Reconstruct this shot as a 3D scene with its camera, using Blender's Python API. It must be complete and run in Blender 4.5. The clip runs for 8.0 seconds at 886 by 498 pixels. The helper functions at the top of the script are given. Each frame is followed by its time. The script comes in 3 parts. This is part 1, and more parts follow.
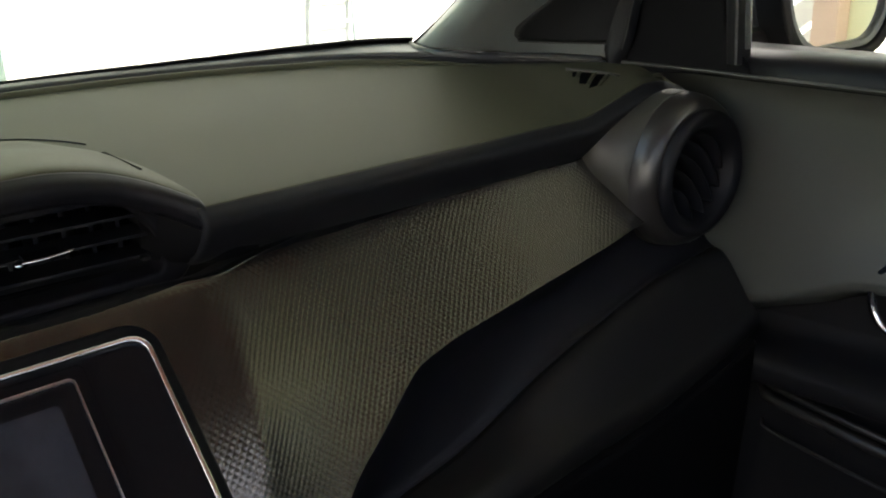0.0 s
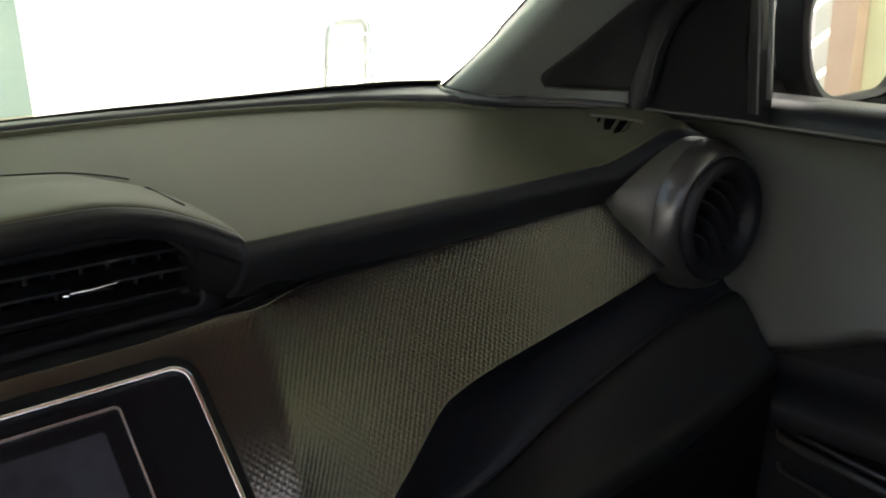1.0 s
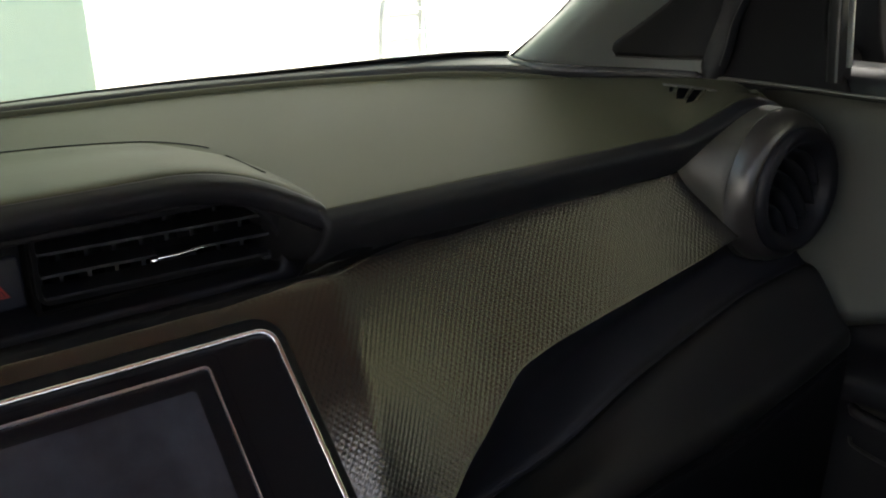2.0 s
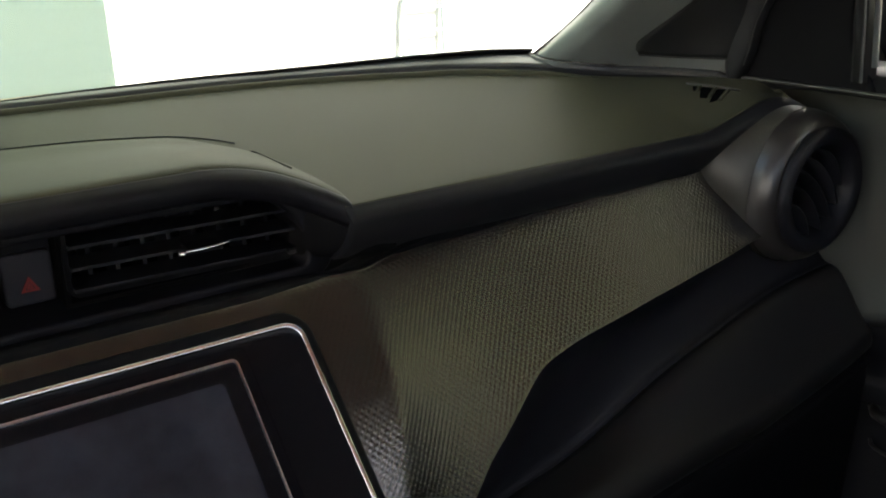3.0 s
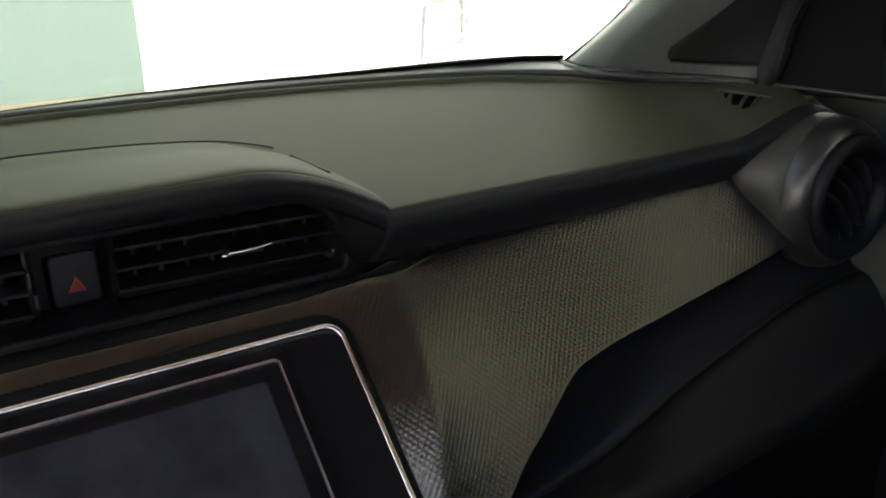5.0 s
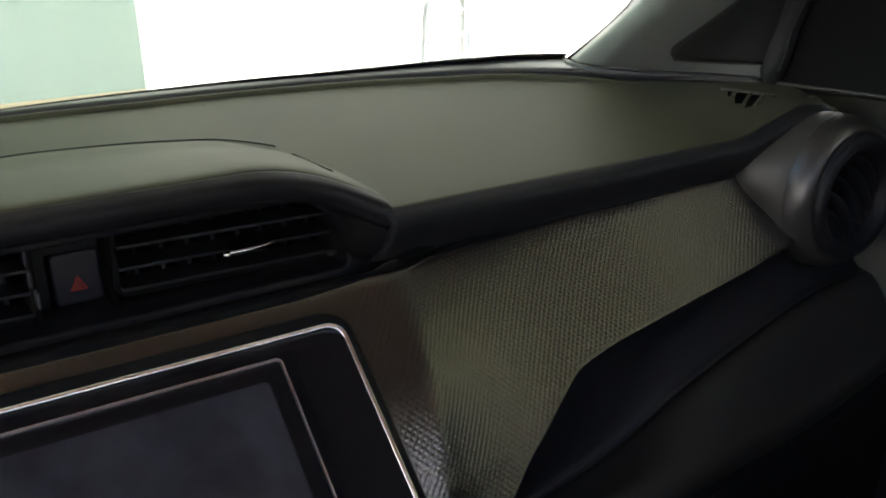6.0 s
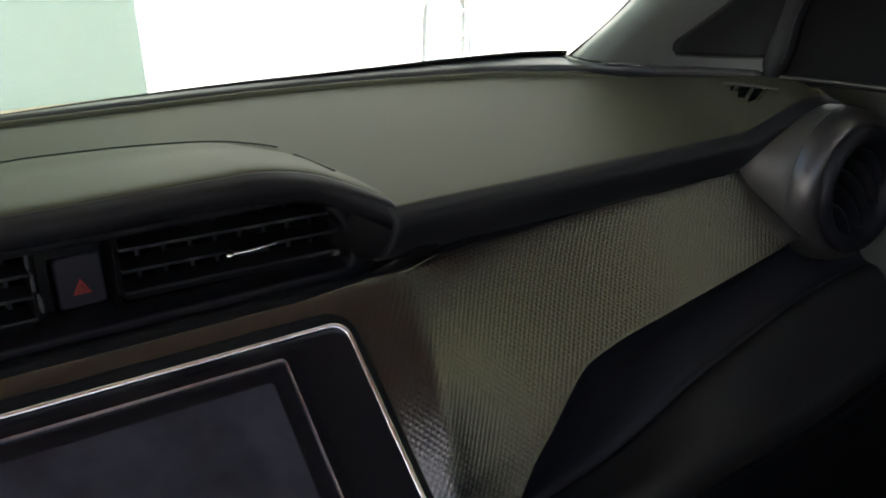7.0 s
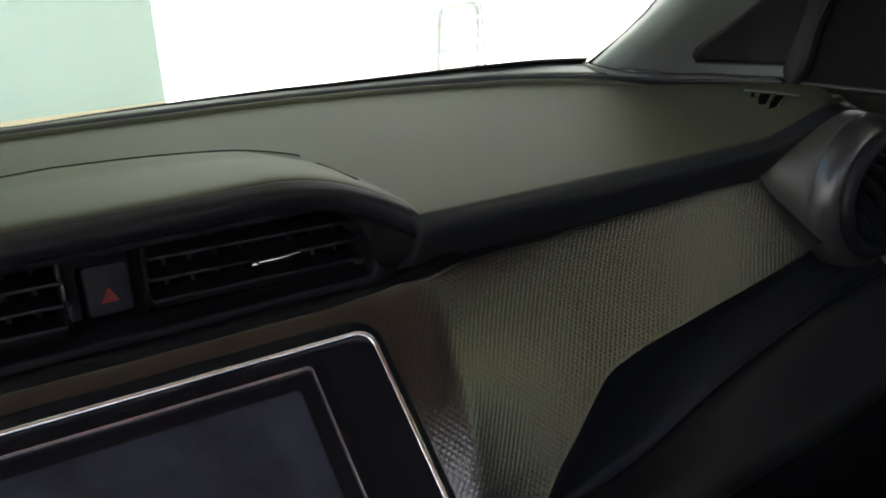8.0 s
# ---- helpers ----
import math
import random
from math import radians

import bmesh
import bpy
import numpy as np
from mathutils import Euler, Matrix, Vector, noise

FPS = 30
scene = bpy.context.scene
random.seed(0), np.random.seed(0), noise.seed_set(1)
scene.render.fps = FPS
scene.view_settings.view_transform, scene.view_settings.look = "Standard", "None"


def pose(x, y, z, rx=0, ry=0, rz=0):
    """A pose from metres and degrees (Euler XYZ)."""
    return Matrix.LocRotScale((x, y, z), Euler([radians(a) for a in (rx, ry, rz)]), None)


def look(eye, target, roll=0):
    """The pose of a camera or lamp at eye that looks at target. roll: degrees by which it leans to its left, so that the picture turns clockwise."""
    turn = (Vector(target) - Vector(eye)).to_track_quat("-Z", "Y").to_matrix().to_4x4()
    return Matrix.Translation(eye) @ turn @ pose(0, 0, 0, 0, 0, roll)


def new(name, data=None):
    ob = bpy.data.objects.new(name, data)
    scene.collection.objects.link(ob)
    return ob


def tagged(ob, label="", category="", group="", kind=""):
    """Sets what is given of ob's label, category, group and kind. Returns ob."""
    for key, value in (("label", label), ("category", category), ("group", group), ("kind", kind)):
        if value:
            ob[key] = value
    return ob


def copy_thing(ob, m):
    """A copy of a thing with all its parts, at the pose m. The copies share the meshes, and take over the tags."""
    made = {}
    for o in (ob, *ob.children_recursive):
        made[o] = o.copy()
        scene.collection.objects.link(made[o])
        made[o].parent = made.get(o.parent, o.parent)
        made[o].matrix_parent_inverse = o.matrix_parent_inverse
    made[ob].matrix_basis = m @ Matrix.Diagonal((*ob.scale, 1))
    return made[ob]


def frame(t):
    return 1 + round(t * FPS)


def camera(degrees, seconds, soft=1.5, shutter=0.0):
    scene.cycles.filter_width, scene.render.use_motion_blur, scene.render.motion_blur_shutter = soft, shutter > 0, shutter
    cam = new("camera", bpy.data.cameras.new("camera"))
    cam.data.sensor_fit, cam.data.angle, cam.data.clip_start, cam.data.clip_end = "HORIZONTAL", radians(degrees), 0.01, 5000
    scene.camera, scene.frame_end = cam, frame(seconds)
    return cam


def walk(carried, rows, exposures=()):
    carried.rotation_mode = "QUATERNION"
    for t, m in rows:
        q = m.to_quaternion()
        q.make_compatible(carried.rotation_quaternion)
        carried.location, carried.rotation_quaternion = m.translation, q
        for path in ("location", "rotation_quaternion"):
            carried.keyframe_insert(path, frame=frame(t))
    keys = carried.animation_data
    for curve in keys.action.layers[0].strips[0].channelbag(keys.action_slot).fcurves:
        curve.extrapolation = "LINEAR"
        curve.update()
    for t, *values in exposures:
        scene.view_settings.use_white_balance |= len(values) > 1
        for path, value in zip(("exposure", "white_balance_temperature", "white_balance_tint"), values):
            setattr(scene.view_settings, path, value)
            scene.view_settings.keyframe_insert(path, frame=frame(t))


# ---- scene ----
cam = camera(52.0, 8.0, soft=2.0)
PATH = [
    (0, (-0.031, -0.619, 1.205), (1.134, 0.857, 0.524), -2.3),
    (0.5, (-0.051, -0.628, 1.215), (1.108, 0.877, 0.588), -2.3),
    (1, (-0.053, -0.624, 1.215), (1.112, 0.883, 0.607), -1.2),
    (1.5, (-0.064, -0.62, 1.211), (1.037, 0.92, 0.569), -1.8),
    (3, (-0.08, -0.616, 1.211), (0.961, 0.96, 0.554), -1.7),
    (3.5, (-0.089, -0.617, 1.211), (0.936, 0.971, 0.559), -1.6),
    (4, (-0.096, -0.615, 1.211), (0.911, 0.988, 0.564), -1.4),
    (4.5, (-0.094, -0.619, 1.214), (0.912, 0.985, 0.57), -1.7),
    (6, (-0.094, -0.616, 1.214), (0.908, 0.988, 0.564), -1.7),
    (6.5, (-0.098, -0.614, 1.21), (0.905, 0.992, 0.566), -1.7),
    (7, (-0.093, -0.614, 1.211), (0.903, 0.995, 0.564), -2.6),
    (7.5, (-0.095, -0.612, 1.213), (0.892, 0.999, 0.559), -2.5),
    (8, (-0.1, -0.613, 1.214), (0.873, 1.016, 0.58), -3.0),
]
walk(cam, [(t, look(eye, target, roll)) for t, eye, target, roll in PATH], [(0.0, 2.8, 6850, 11), (4.0, 2.8, 6750, 12), (8.0, 2.8, 6400, 14)])

# ---- light ----
world = bpy.data.worlds.new("daylight")
scene.world = world
world.use_nodes = True
wn = world.node_tree
sky = wn.nodes.new("ShaderNodeTexSky")
sky.sky_type, sky.sun_disc = "NISHITA", False
sky.sun_elevation, sky.sun_rotation = radians(44), radians(147)
wn.links.new(sky.outputs[0], wn.nodes["Background"].inputs[0])
wn.nodes["Background"].inputs[1].default_value = 0.12
sun = new("sun", bpy.data.lights.new("sun", "SUN"))
sun.data.energy, sun.data.angle, sun.data.color = 5.0, radians(0.5), (1.0, 0.95, 0.87)
sun.matrix_world = look((4.5, -7.0, 8.0), (0.0, 0.0, 0.0))


# ---- materials ----
def mat(name, color, rough=0.5, metal=0.0, grain=0.0, size=900.0, vary=0.15, spec=0.5, coat=0.0, patch=6.0):
    """A surface with a colour that varies at two scales and a fine relief; grain is its height in metres."""
    m = bpy.data.materials.new(name)
    m.use_nodes = True
    t = m.node_tree
    n, b = t.nodes, t.nodes["Principled BSDF"]
    co = n.new("ShaderNodeTexCoord")
    big, fine = n.new("ShaderNodeTexNoise"), n.new("ShaderNodeTexNoise")
    big.inputs["Scale"].default_value, big.inputs["Detail"].default_value = patch, 4
    fine.inputs["Scale"].default_value, fine.inputs["Detail"].default_value = size, 2
    for k in (big, fine):
        t.links.new(co.outputs["Object"], k.inputs["Vector"])
    mix = n.new("ShaderNodeMix")
    mix.data_type = "RGBA"
    mix.inputs["A"].default_value = (*[c * (1 - vary) for c in color], 1)
    mix.inputs["B"].default_value = (*[min(1, c * (1 + vary)) for c in color], 1)
    t.links.new(big.outputs["Fac"], mix.inputs["Factor"])
    t.links.new(mix.outputs["Result"], b.inputs["Base Color"])
    ramp = n.new("ShaderNodeMapRange")
    ramp.inputs["To Min"].default_value, ramp.inputs["To Max"].default_value = rough * 0.88, min(1, rough * 1.12)
    t.links.new(big.outputs["Fac"], ramp.inputs["Value"])
    t.links.new(ramp.outputs["Result"], b.inputs["Roughness"])
    b.inputs["Metallic"].default_value = metal
    b.inputs["Specular IOR Level"].default_value = spec
    b.inputs["Coat Weight"].default_value = coat
    if grain:
        bump = n.new("ShaderNodeBump")
        bump.inputs["Distance"].default_value, bump.inputs["Strength"].default_value = grain, 1.0
        t.links.new(fine.outputs["Fac"], bump.inputs["Height"])
        t.links.new(bump.outputs["Normal"], b.inputs["Normal"])
    return m


def glass(name, tint, gloss):
    m = bpy.data.materials.new(name)
    m.use_nodes = True
    t = m.node_tree
    t.nodes.clear()
    out, mix = t.nodes.new("ShaderNodeOutputMaterial"), t.nodes.new("ShaderNodeMixShader")
    clear, shine, fr = t.nodes.new("ShaderNodeBsdfTransparent"), t.nodes.new("ShaderNodeBsdfGlossy"), t.nodes.new("ShaderNodeFresnel")
    clear.inputs[0].default_value, shine.inputs["Roughness"].default_value, fr.inputs[0].default_value = (*tint, 1), gloss, 1.3
    t.links.new(fr.outputs[0], mix.inputs[0])
    t.links.new(clear.outputs[0], mix.inputs[1])
    t.links.new(shine.outputs[0], mix.inputs[2])
    t.links.new(mix.outputs[0], out.inputs[0])
    return m


PAD = mat("dash_soft_plastic", (0.0500, 0.0497, 0.0325), 0.58, spec=0.07, grain=0.00012, size=1400)
HARD = mat("dash_hard_plastic", (0.019, 0.019, 0.0195), 0.42, grain=0.0001, size=1200)
POD = mat("satin_black_plastic", (0.021, 0.019, 0.018), 0.33, spec=0.65, grain=0.00003, size=1200)
WING = mat("satin_grey_plastic", (0.037, 0.036, 0.029), 0.46, grain=0.00004, size=1200)
SLATS = mat("vent_slat_plastic", (0.011, 0.011, 0.013), 0.42, spec=0.3, grain=0.00004, size=1200)
STEEL_TAB = mat("pale_grey_plastic", (0.040, 0.042, 0.048), 0.4, spec=0.4)
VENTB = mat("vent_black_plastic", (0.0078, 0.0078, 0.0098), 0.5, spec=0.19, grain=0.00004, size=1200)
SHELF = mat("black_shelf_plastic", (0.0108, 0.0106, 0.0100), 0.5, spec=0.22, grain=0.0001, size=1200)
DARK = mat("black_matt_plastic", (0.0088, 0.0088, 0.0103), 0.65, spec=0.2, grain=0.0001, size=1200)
WEAVE = mat("embossed_trim", (0.0090, 0.0074, 0.0058), 0.26, spec=0.85)
PIANO = mat("piano_black", (0.006, 0.006, 0.007), 0.08, vary=0.3, spec=0.14)
CHROME = mat("satin_chrome", (0.80, 0.79, 0.82), 0.20, metal=1.0, vary=0.05)
SATIN = mat("bright_satin_chrome", (0.88, 0.88, 0.90), 0.28, metal=1.0, vary=0.05)
SCREEN = mat("screen_glass", (0.0185, 0.0200, 0.0260), 0.24, vary=0.95, patch=26, spec=0.3)
RED = mat("red_print", (0.30, 0.018, 0.014), 0.5)
BUTTON = mat("button_plastic", (0.017, 0.017, 0.025), 0.5, spec=0.3, grain=0.00005)
DOORMAT = mat("door_plastic", (0.058, 0.060, 0.052), 0.5, grain=0.00012, size=1300)
PILLAR = mat("pillar_trim_plastic", (0.122, 0.130, 0.120), 0.36, spec=1.0, grain=0.0001)
SILL = mat("window_sill_plastic", (0.0085, 0.0085, 0.0095), 0.34, spec=0.09, grain=0.0001, size=1200)
PLATE = mat("dark_grey_plate_plastic", (0.019, 0.019, 0.0185), 0.55, spec=0.3, grain=0.0001)
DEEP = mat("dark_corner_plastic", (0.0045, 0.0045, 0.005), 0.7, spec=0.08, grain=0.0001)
# Lightless black that stands in for the dark inside vent openings.
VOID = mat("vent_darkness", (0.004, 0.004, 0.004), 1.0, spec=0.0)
RUBBER = mat("black_rubber", (0.012, 0.012, 0.013), 0.55, spec=0.25, grain=0.00005)
FRIT = mat("black_ceramic_edge", (0.004, 0.004, 0.004), 0.4)
WHITE = mat("white_wall_paint", (0.80, 0.80, 0.78), 0.85, grain=0.002, size=60, vary=0.03, patch=1.2)
LIME = mat("limewashed_wall", (0.55, 0.55, 0.53), 0.9, grain=0.002, size=60, vary=0.03, patch=1.2)
GREEN = mat("pale_green_wall_paint", (0.50, 0.61, 0.53), 0.85, grain=0.002, size=60, vary=0.05, patch=1.2)
WARM = mat("warm_white_wall_paint", (0.80, 0.74, 0.66), 0.85, grain=0.002, size=60, vary=0.05, patch=1.2)
CREAM = mat("cream_paint", (0.75, 0.62, 0.42), 0.7, vary=0.08)
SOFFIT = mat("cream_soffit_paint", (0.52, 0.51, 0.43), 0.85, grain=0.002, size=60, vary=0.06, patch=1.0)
YELLOW = mat("yellow_wall_paint", (0.74, 0.72, 0.50), 0.85, grain=0.002, size=60, vary=0.05, patch=1.2)
TERRA = mat("terracotta_paint", (0.62, 0.44, 0.36), 0.8, vary=0.1)
FLOORM = mat("concrete_floor", (0.46, 0.43, 0.38), 0.8, grain=0.002, size=40, vary=0.15, patch=1.0)
GATE = mat("grey_white_gate_paint", (0.76, 0.74, 0.73), 0.6, vary=0.1, patch=3.0)
STEEL = mat("grey_steel", (0.5, 0.52, 0.53), 0.35, metal=0.8)
LADDER = mat("pale_ladder_paint", (0.36, 0.40, 0.41), 0.5, vary=0.1)
LINER = mat("brown_headliner", (0.27, 0.118, 0.080), 0.95, grain=0.0004, size=700)
CARPET = mat("dark_carpet", (0.02, 0.02, 0.02), 1.0, grain=0.001, size=500)
PAINT = mat("car_paint", (0.02, 0.02, 0.022), 0.25, coat=1.0, vary=0.03)
SCREENGLASS = glass("tinted_windscreen_glass", (0.74, 0.80, 0.74), 0.0)
CLEAR = glass("green_tinted_side_glass", (0.78, 0.84, 0.76), 0.0)
STEEL_RIM = mat("dark_grey_mirror_plastic", (0.05, 0.053, 0.065), 0.4)
MIRROR = mat("mirror_glass", (0.92, 0.92, 0.92), 0.02, metal=1.0, vary=0.01)


# ---- building helpers ----
def thing(name, label, category, at=(0, 0, 0), kind="", group=""):
    ob = new(name)
    ob.empty_display_size = 0.02
    ob.location = at
    return tagged(ob, label, category, group, kind)


def obj(name, verts, faces, material, parent=None, label="", smooth=True, thick=0.0, bevel=0.0, solid_offset=-1.0):
    used = sorted({i for q in faces for i in q})
    if len(used) < len(verts):
        place = {i: k for k, i in enumerate(used)}
        verts, faces = [verts[i] for i in used], [tuple(place[i] for i in q) for q in faces]
    me = bpy.data.meshes.new(name)
    me.from_pydata([tuple(map(float, v)) for v in verts], [], faces)
    me.materials.append(material)
    if smooth:
        me.polygons.foreach_set("use_smooth", [True] * len(me.polygons))
    me.update()
    ob = new(name, me)
    if parent:
        ob.parent = parent
        ob.matrix_parent_inverse = Matrix.Translation(-parent.location) if parent.parent is None else Matrix()
    if label:
        tagged(ob, label)
    if thick:
        m = ob.modifiers.new("thickness", "SOLIDIFY")
        m.thickness, m.offset = thick, solid_offset
    if bevel:
        m = ob.modifiers.new("edges", "BEVEL")
        m.width, m.segments, m.limit_method, m.angle_limit = bevel, 3, "ANGLE", radians(35)
    return ob


def spline(points, n):
    """n points along a smooth curve through the given ones."""
    p = np.array(points, float)
    q = np.concatenate([2 * p[:1] - p[1:2], p, 2 * p[-1:] - p[-2:-1]])
    t = np.linspace(0, len(p) - 1 - 1e-9, n)
    i = t.astype(int)
    f = (t - i).reshape(-1, *[1] * (p.ndim - 1))
    a, b, c, d = q[i], q[i + 1], q[i + 2], q[i + 3]
    return 0.5 * (2 * b + (c - a) * f + (2 * a - 5 * b + 4 * c - d) * f * f + (3 * b - a - 3 * c + d) * f**3)


def sheet(grid):
    """Vertices and faces of a grid of points."""
    nu, nv = grid.shape[:2]
    k = np.arange(nu * nv).reshape(nu, nv)
    return grid.reshape(-1, 3), [tuple(q) for q in np.stack([k[:-1, :-1], k[:-1, 1:], k[1:, 1:], k[1:, :-1]], -1).reshape(-1, 4).tolist()]


def loft(sections, nu, nv):
    """A smooth sheet through sections, each a list of as many points."""
    return sheet(spline(np.array([spline(s, nv) for s in sections]), nu))


def joined(*pieces):
    verts, faces = [], []
    for v, f in pieces:
        faces += [tuple(len(verts) + i for i in q) for q in f]
        verts += list(v)
    return verts, faces


def box(x0, x1, y0, y1, z0, z1):
    v = [(x, y, z) for x in (x0, x1) for y in (y0, y1) for z in (z0, z1)]
    return v, [(0, 1, 3, 2), (4, 6, 7, 5), (0, 4, 5, 1), (2, 3, 7, 6), (0, 2, 6, 4), (1, 5, 7, 3)]


def turned(m, verts):
    return [tuple(m @ Vector(v)) for v in verts]


def tube(path, r, sides=8, closed=False):
    """A round bar along a path."""
    p = [Vector(v) for v in path]
    n = len(p)
    verts, faces = [], []
    for i, c in enumerate(p):
        d = (p[(i + 1) % n] - p[i - 1]) if closed else (p[min(i + 1, n - 1)] - p[max(i - 1, 0)])
        d.normalize()
        a = d.cross(Vector((0.3, 0.2, 0.93))).normalized()
        b = d.cross(a)
        verts += [c + r * (math.cos(k * 2 * math.pi / sides) * a + math.sin(k * 2 * math.pi / sides) * b) for k in range(sides)]
    for i in range(n if closed else n - 1):
        j = (i + 1) % n
        faces += [(i * sides + k, i * sides + (k + 1) % sides, j * sides + (k + 1) % sides, j * sides + k) for k in range(sides)]
    if not closed:
        faces += [tuple(range(sides))[::-1], tuple((n - 1) * sides + k for k in range(sides))]
    return verts, faces


def lathe(profile, m, n=64, arc=2 * math.pi):
    """A profile of (radius, depth) turned about the local y axis and set by the pose m."""
    full = abs(arc - 2 * math.pi) < 1e-6
    k, verts, faces = len(profile), [], []
    for i in range(n):
        a = arc * i / (n if full else n - 1)
        verts += [m @ Vector((r * math.cos(a), d, r * math.sin(a))) for r, d in profile]
    for i in range(n if full else n - 1):
        j = (i + 1) % n
        faces += [(i * k + q, i * k + q + 1, j * k + q + 1, j * k + q) for q in range(k - 1)]
    return verts, faces


def rounded(w, h, r, n=8):
    """A closed outline of a rounded rectangle about the origin, in x and z."""
    pts = []
    for cx, cz, a0 in ((w / 2 - r, h / 2 - r, 0), (-w / 2 + r, h / 2 - r, 90), (-w / 2 + r, -h / 2 + r, 180), (w / 2 - r, -h / 2 + r, 270)):
        for i in range(n + 1):
            a = radians(a0 + 90 * i / n)
            pts.append((cx + r * math.cos(a), cz + r * math.sin(a)))
    return pts


def arched(w, h, rt, rb, n=8):
    """A rounded rectangle with its own radius above and below."""
    pts = []
    for cx, cz, a0, r in ((w / 2 - rt, h / 2 - rt, 0, rt), (-w / 2 + rt, h / 2 - rt, 90, rt), (-w / 2 + rb, -h / 2 + rb, 180, rb), (w / 2 - rb, -h / 2 + rb, 270, rb)):
        for i in range(n + 1):
            a = radians(a0 + 90 * i / n)
            pts.append((cx + r * math.cos(a), cz + r * math.sin(a)))
    return pts


def plate(outline, y0, y1, m):
    """A slab with the given outline in x and z between two depths, set by the pose m."""
    n = len(outline)
    v = [m @ Vector((x, y0, z)) for x, z in outline] + [m @ Vector((x, y1, z)) for x, z in outline]
    f = [tuple(range(n)), tuple(range(2 * n - 1, n - 1, -1))] + [(i, n + i, n + (i + 1) % n, (i + 1) % n) for i in range(n)]
    return v, f


def ring(outer, inner, y0, y1, m):
    """A slab frame between two outlines with as many points."""
    n = len(outer)
    v = [m @ Vector((x, y, z)) for y in (y0, y1) for o in (outer, inner) for x, z in o]
    f = []
    for i in range(n):
        j = (i + 1) % n
        f += [(i, j, n + j, n + i), (2 * n + i, 3 * n + i, 3 * n + j, 2 * n + j), (i, 2 * n + i, 2 * n + j, j), (n + i, n + j, 3 * n + j, 3 * n + i)]
    return v, f


# ---- setting ----
def wall(name, x0, x1, y0, y1, z0, z1, material, label):
    return tagged(obj(name, *box(x0, x1, y0, y1, z0, z1), material, smooth=False, bevel=0.006), label, "wall", kind="structure")


tagged(obj("ground", [(-60, -60, 0), (60, -60, 0), (60, 60, 0), (-60, 60, 0)], [(0, 1, 2, 3)], FLOORM, smooth=False), "grey concrete floor of the yard", "floor", kind="structure")
wall("wall_north", 0.728, 12.0, 3.6, 3.8, 0, 5.4, LIME, "white painted yard wall in bright daylight")
wall("wall_green", -3.4, 0.728, 2.6, 2.66, 0, 2.9, GREEN, "pale green painted wall in front of the car")
wall("dado", -3.2, 0.728, 2.585, 2.6, 0.60, 0.748, CREAM, "cream painted dado strip along the green wall")
# Unseen wall, added to give the vent pod a pale reflection.
wall("wall_west", -3.4, -3.2, -6.0, 2.6, 0, 2.6, WHITE, "unseen white side wall added for its reflection")
# Unseen roof slabs, added and sized to hold back sun and sky.
wall("shade_roof", -1.1, 2.5, -3.0, 1.3, 2.9, 3.05, SOFFIT, "unseen flat cream roof added to shade the car")
wall("shade_roof_side", 2.5, 3.42, -3.0, 0.4, 2.9, 3.05, SOFFIT, "unseen flat cream roof added to shade the car")
# Unseen wall, added for warm light in the trim's bright strip.
wall("wall_south", -3.4, 3.7, -5.2, -5.0, 0, 3.4, WARM, "unseen cream wall behind the car, added for its reflection")
wall("shade_roof_front", -1.1, 0.70, 1.3, 2.6, 2.9, 3.05, SOFFIT, "unseen flat cream roof added to shade the car")
wall("wall_east", 3.5, 3.7, -1.29, 1.0, 0, 3.0, YELLOW, "yellow painted yard wall")
# Added out of view: keeps bright sky out of the trim's reflection.
wall("sky_block_wall", 3.5, 3.7, -3.2, -1.29, 2.5, 3.0, YELLOW, "unseen yellow wall added to block the sky over the gate")
wall("gate_post", 3.42, 3.7, -1.40, -1.29, 0, 2.5, TERRA, "terracotta painted gate post")

# white slatted gate beside the post
gate = thing("slatted_gate", "white slatted yard gate in daylight", "gate", (3.55, -2.4, 0))
lean = radians(40)
for k in range(26):
    off = -1.5 + 0.12 * k
    y0, z0 = -off * math.sin(lean), off * math.cos(lean)
    spans = [sorted(((-0.86 - y0) / math.cos(lean), (0.86 - y0) / math.cos(lean))), sorted(((-1.15 - z0) / math.sin(lean), (1.15 - z0) / math.sin(lean)))]
    a, b = max(q[0] for q in spans), min(q[1] for q in spans)
    if b - a > 0.1:
        v, f = box(-0.006, 0.006, a, b, -0.048, 0.048)
        obj("slat", turned(pose(3.55, -2.3 + y0, 1.3 + z0, 40), v), f, GATE, gate, smooth=False)
for y in (-3.2, -2.3, -1.43):
    obj("stile", *box(3.56, 3.60, y - 0.03, y + 0.03, 0, 2.5), GATE, gate, smooth=False)

# folding step ladder against the white wall
lad = thing("step_ladder", "grey folding step ladder against the white wall", "ladder", (2.6, 3.5, 0))
loop = [(2.44, 3.52, 0.02), (2.485, 3.575, 0.86), (2.49, 3.578, 0.90), (2.515, 3.58, 0.93), (2.70, 3.58, 0.93), (2.725, 3.578, 0.90), (2.73, 3.575, 0.86), (2.715, 3.52, 0.02)]
obj("rail", *tube(loop, 0.013), LADDER, lad)
for z in (0.24, 0.36, 0.48, 0.60, 0.72, 0.84):
    obj("rung", *tube([(2.45 + 0.045 * z, 3.52 + 0.06 * z, z), (2.715 + 0.015 * z, 3.52 + 0.06 * z, z)], 0.007), LADDER, lad)

# ---- dashboard ----
dash = thing("dashboard", "black moulded car dashboard with soft pad and embossed trim", "dashboard", (0, 0.1, 0.9))


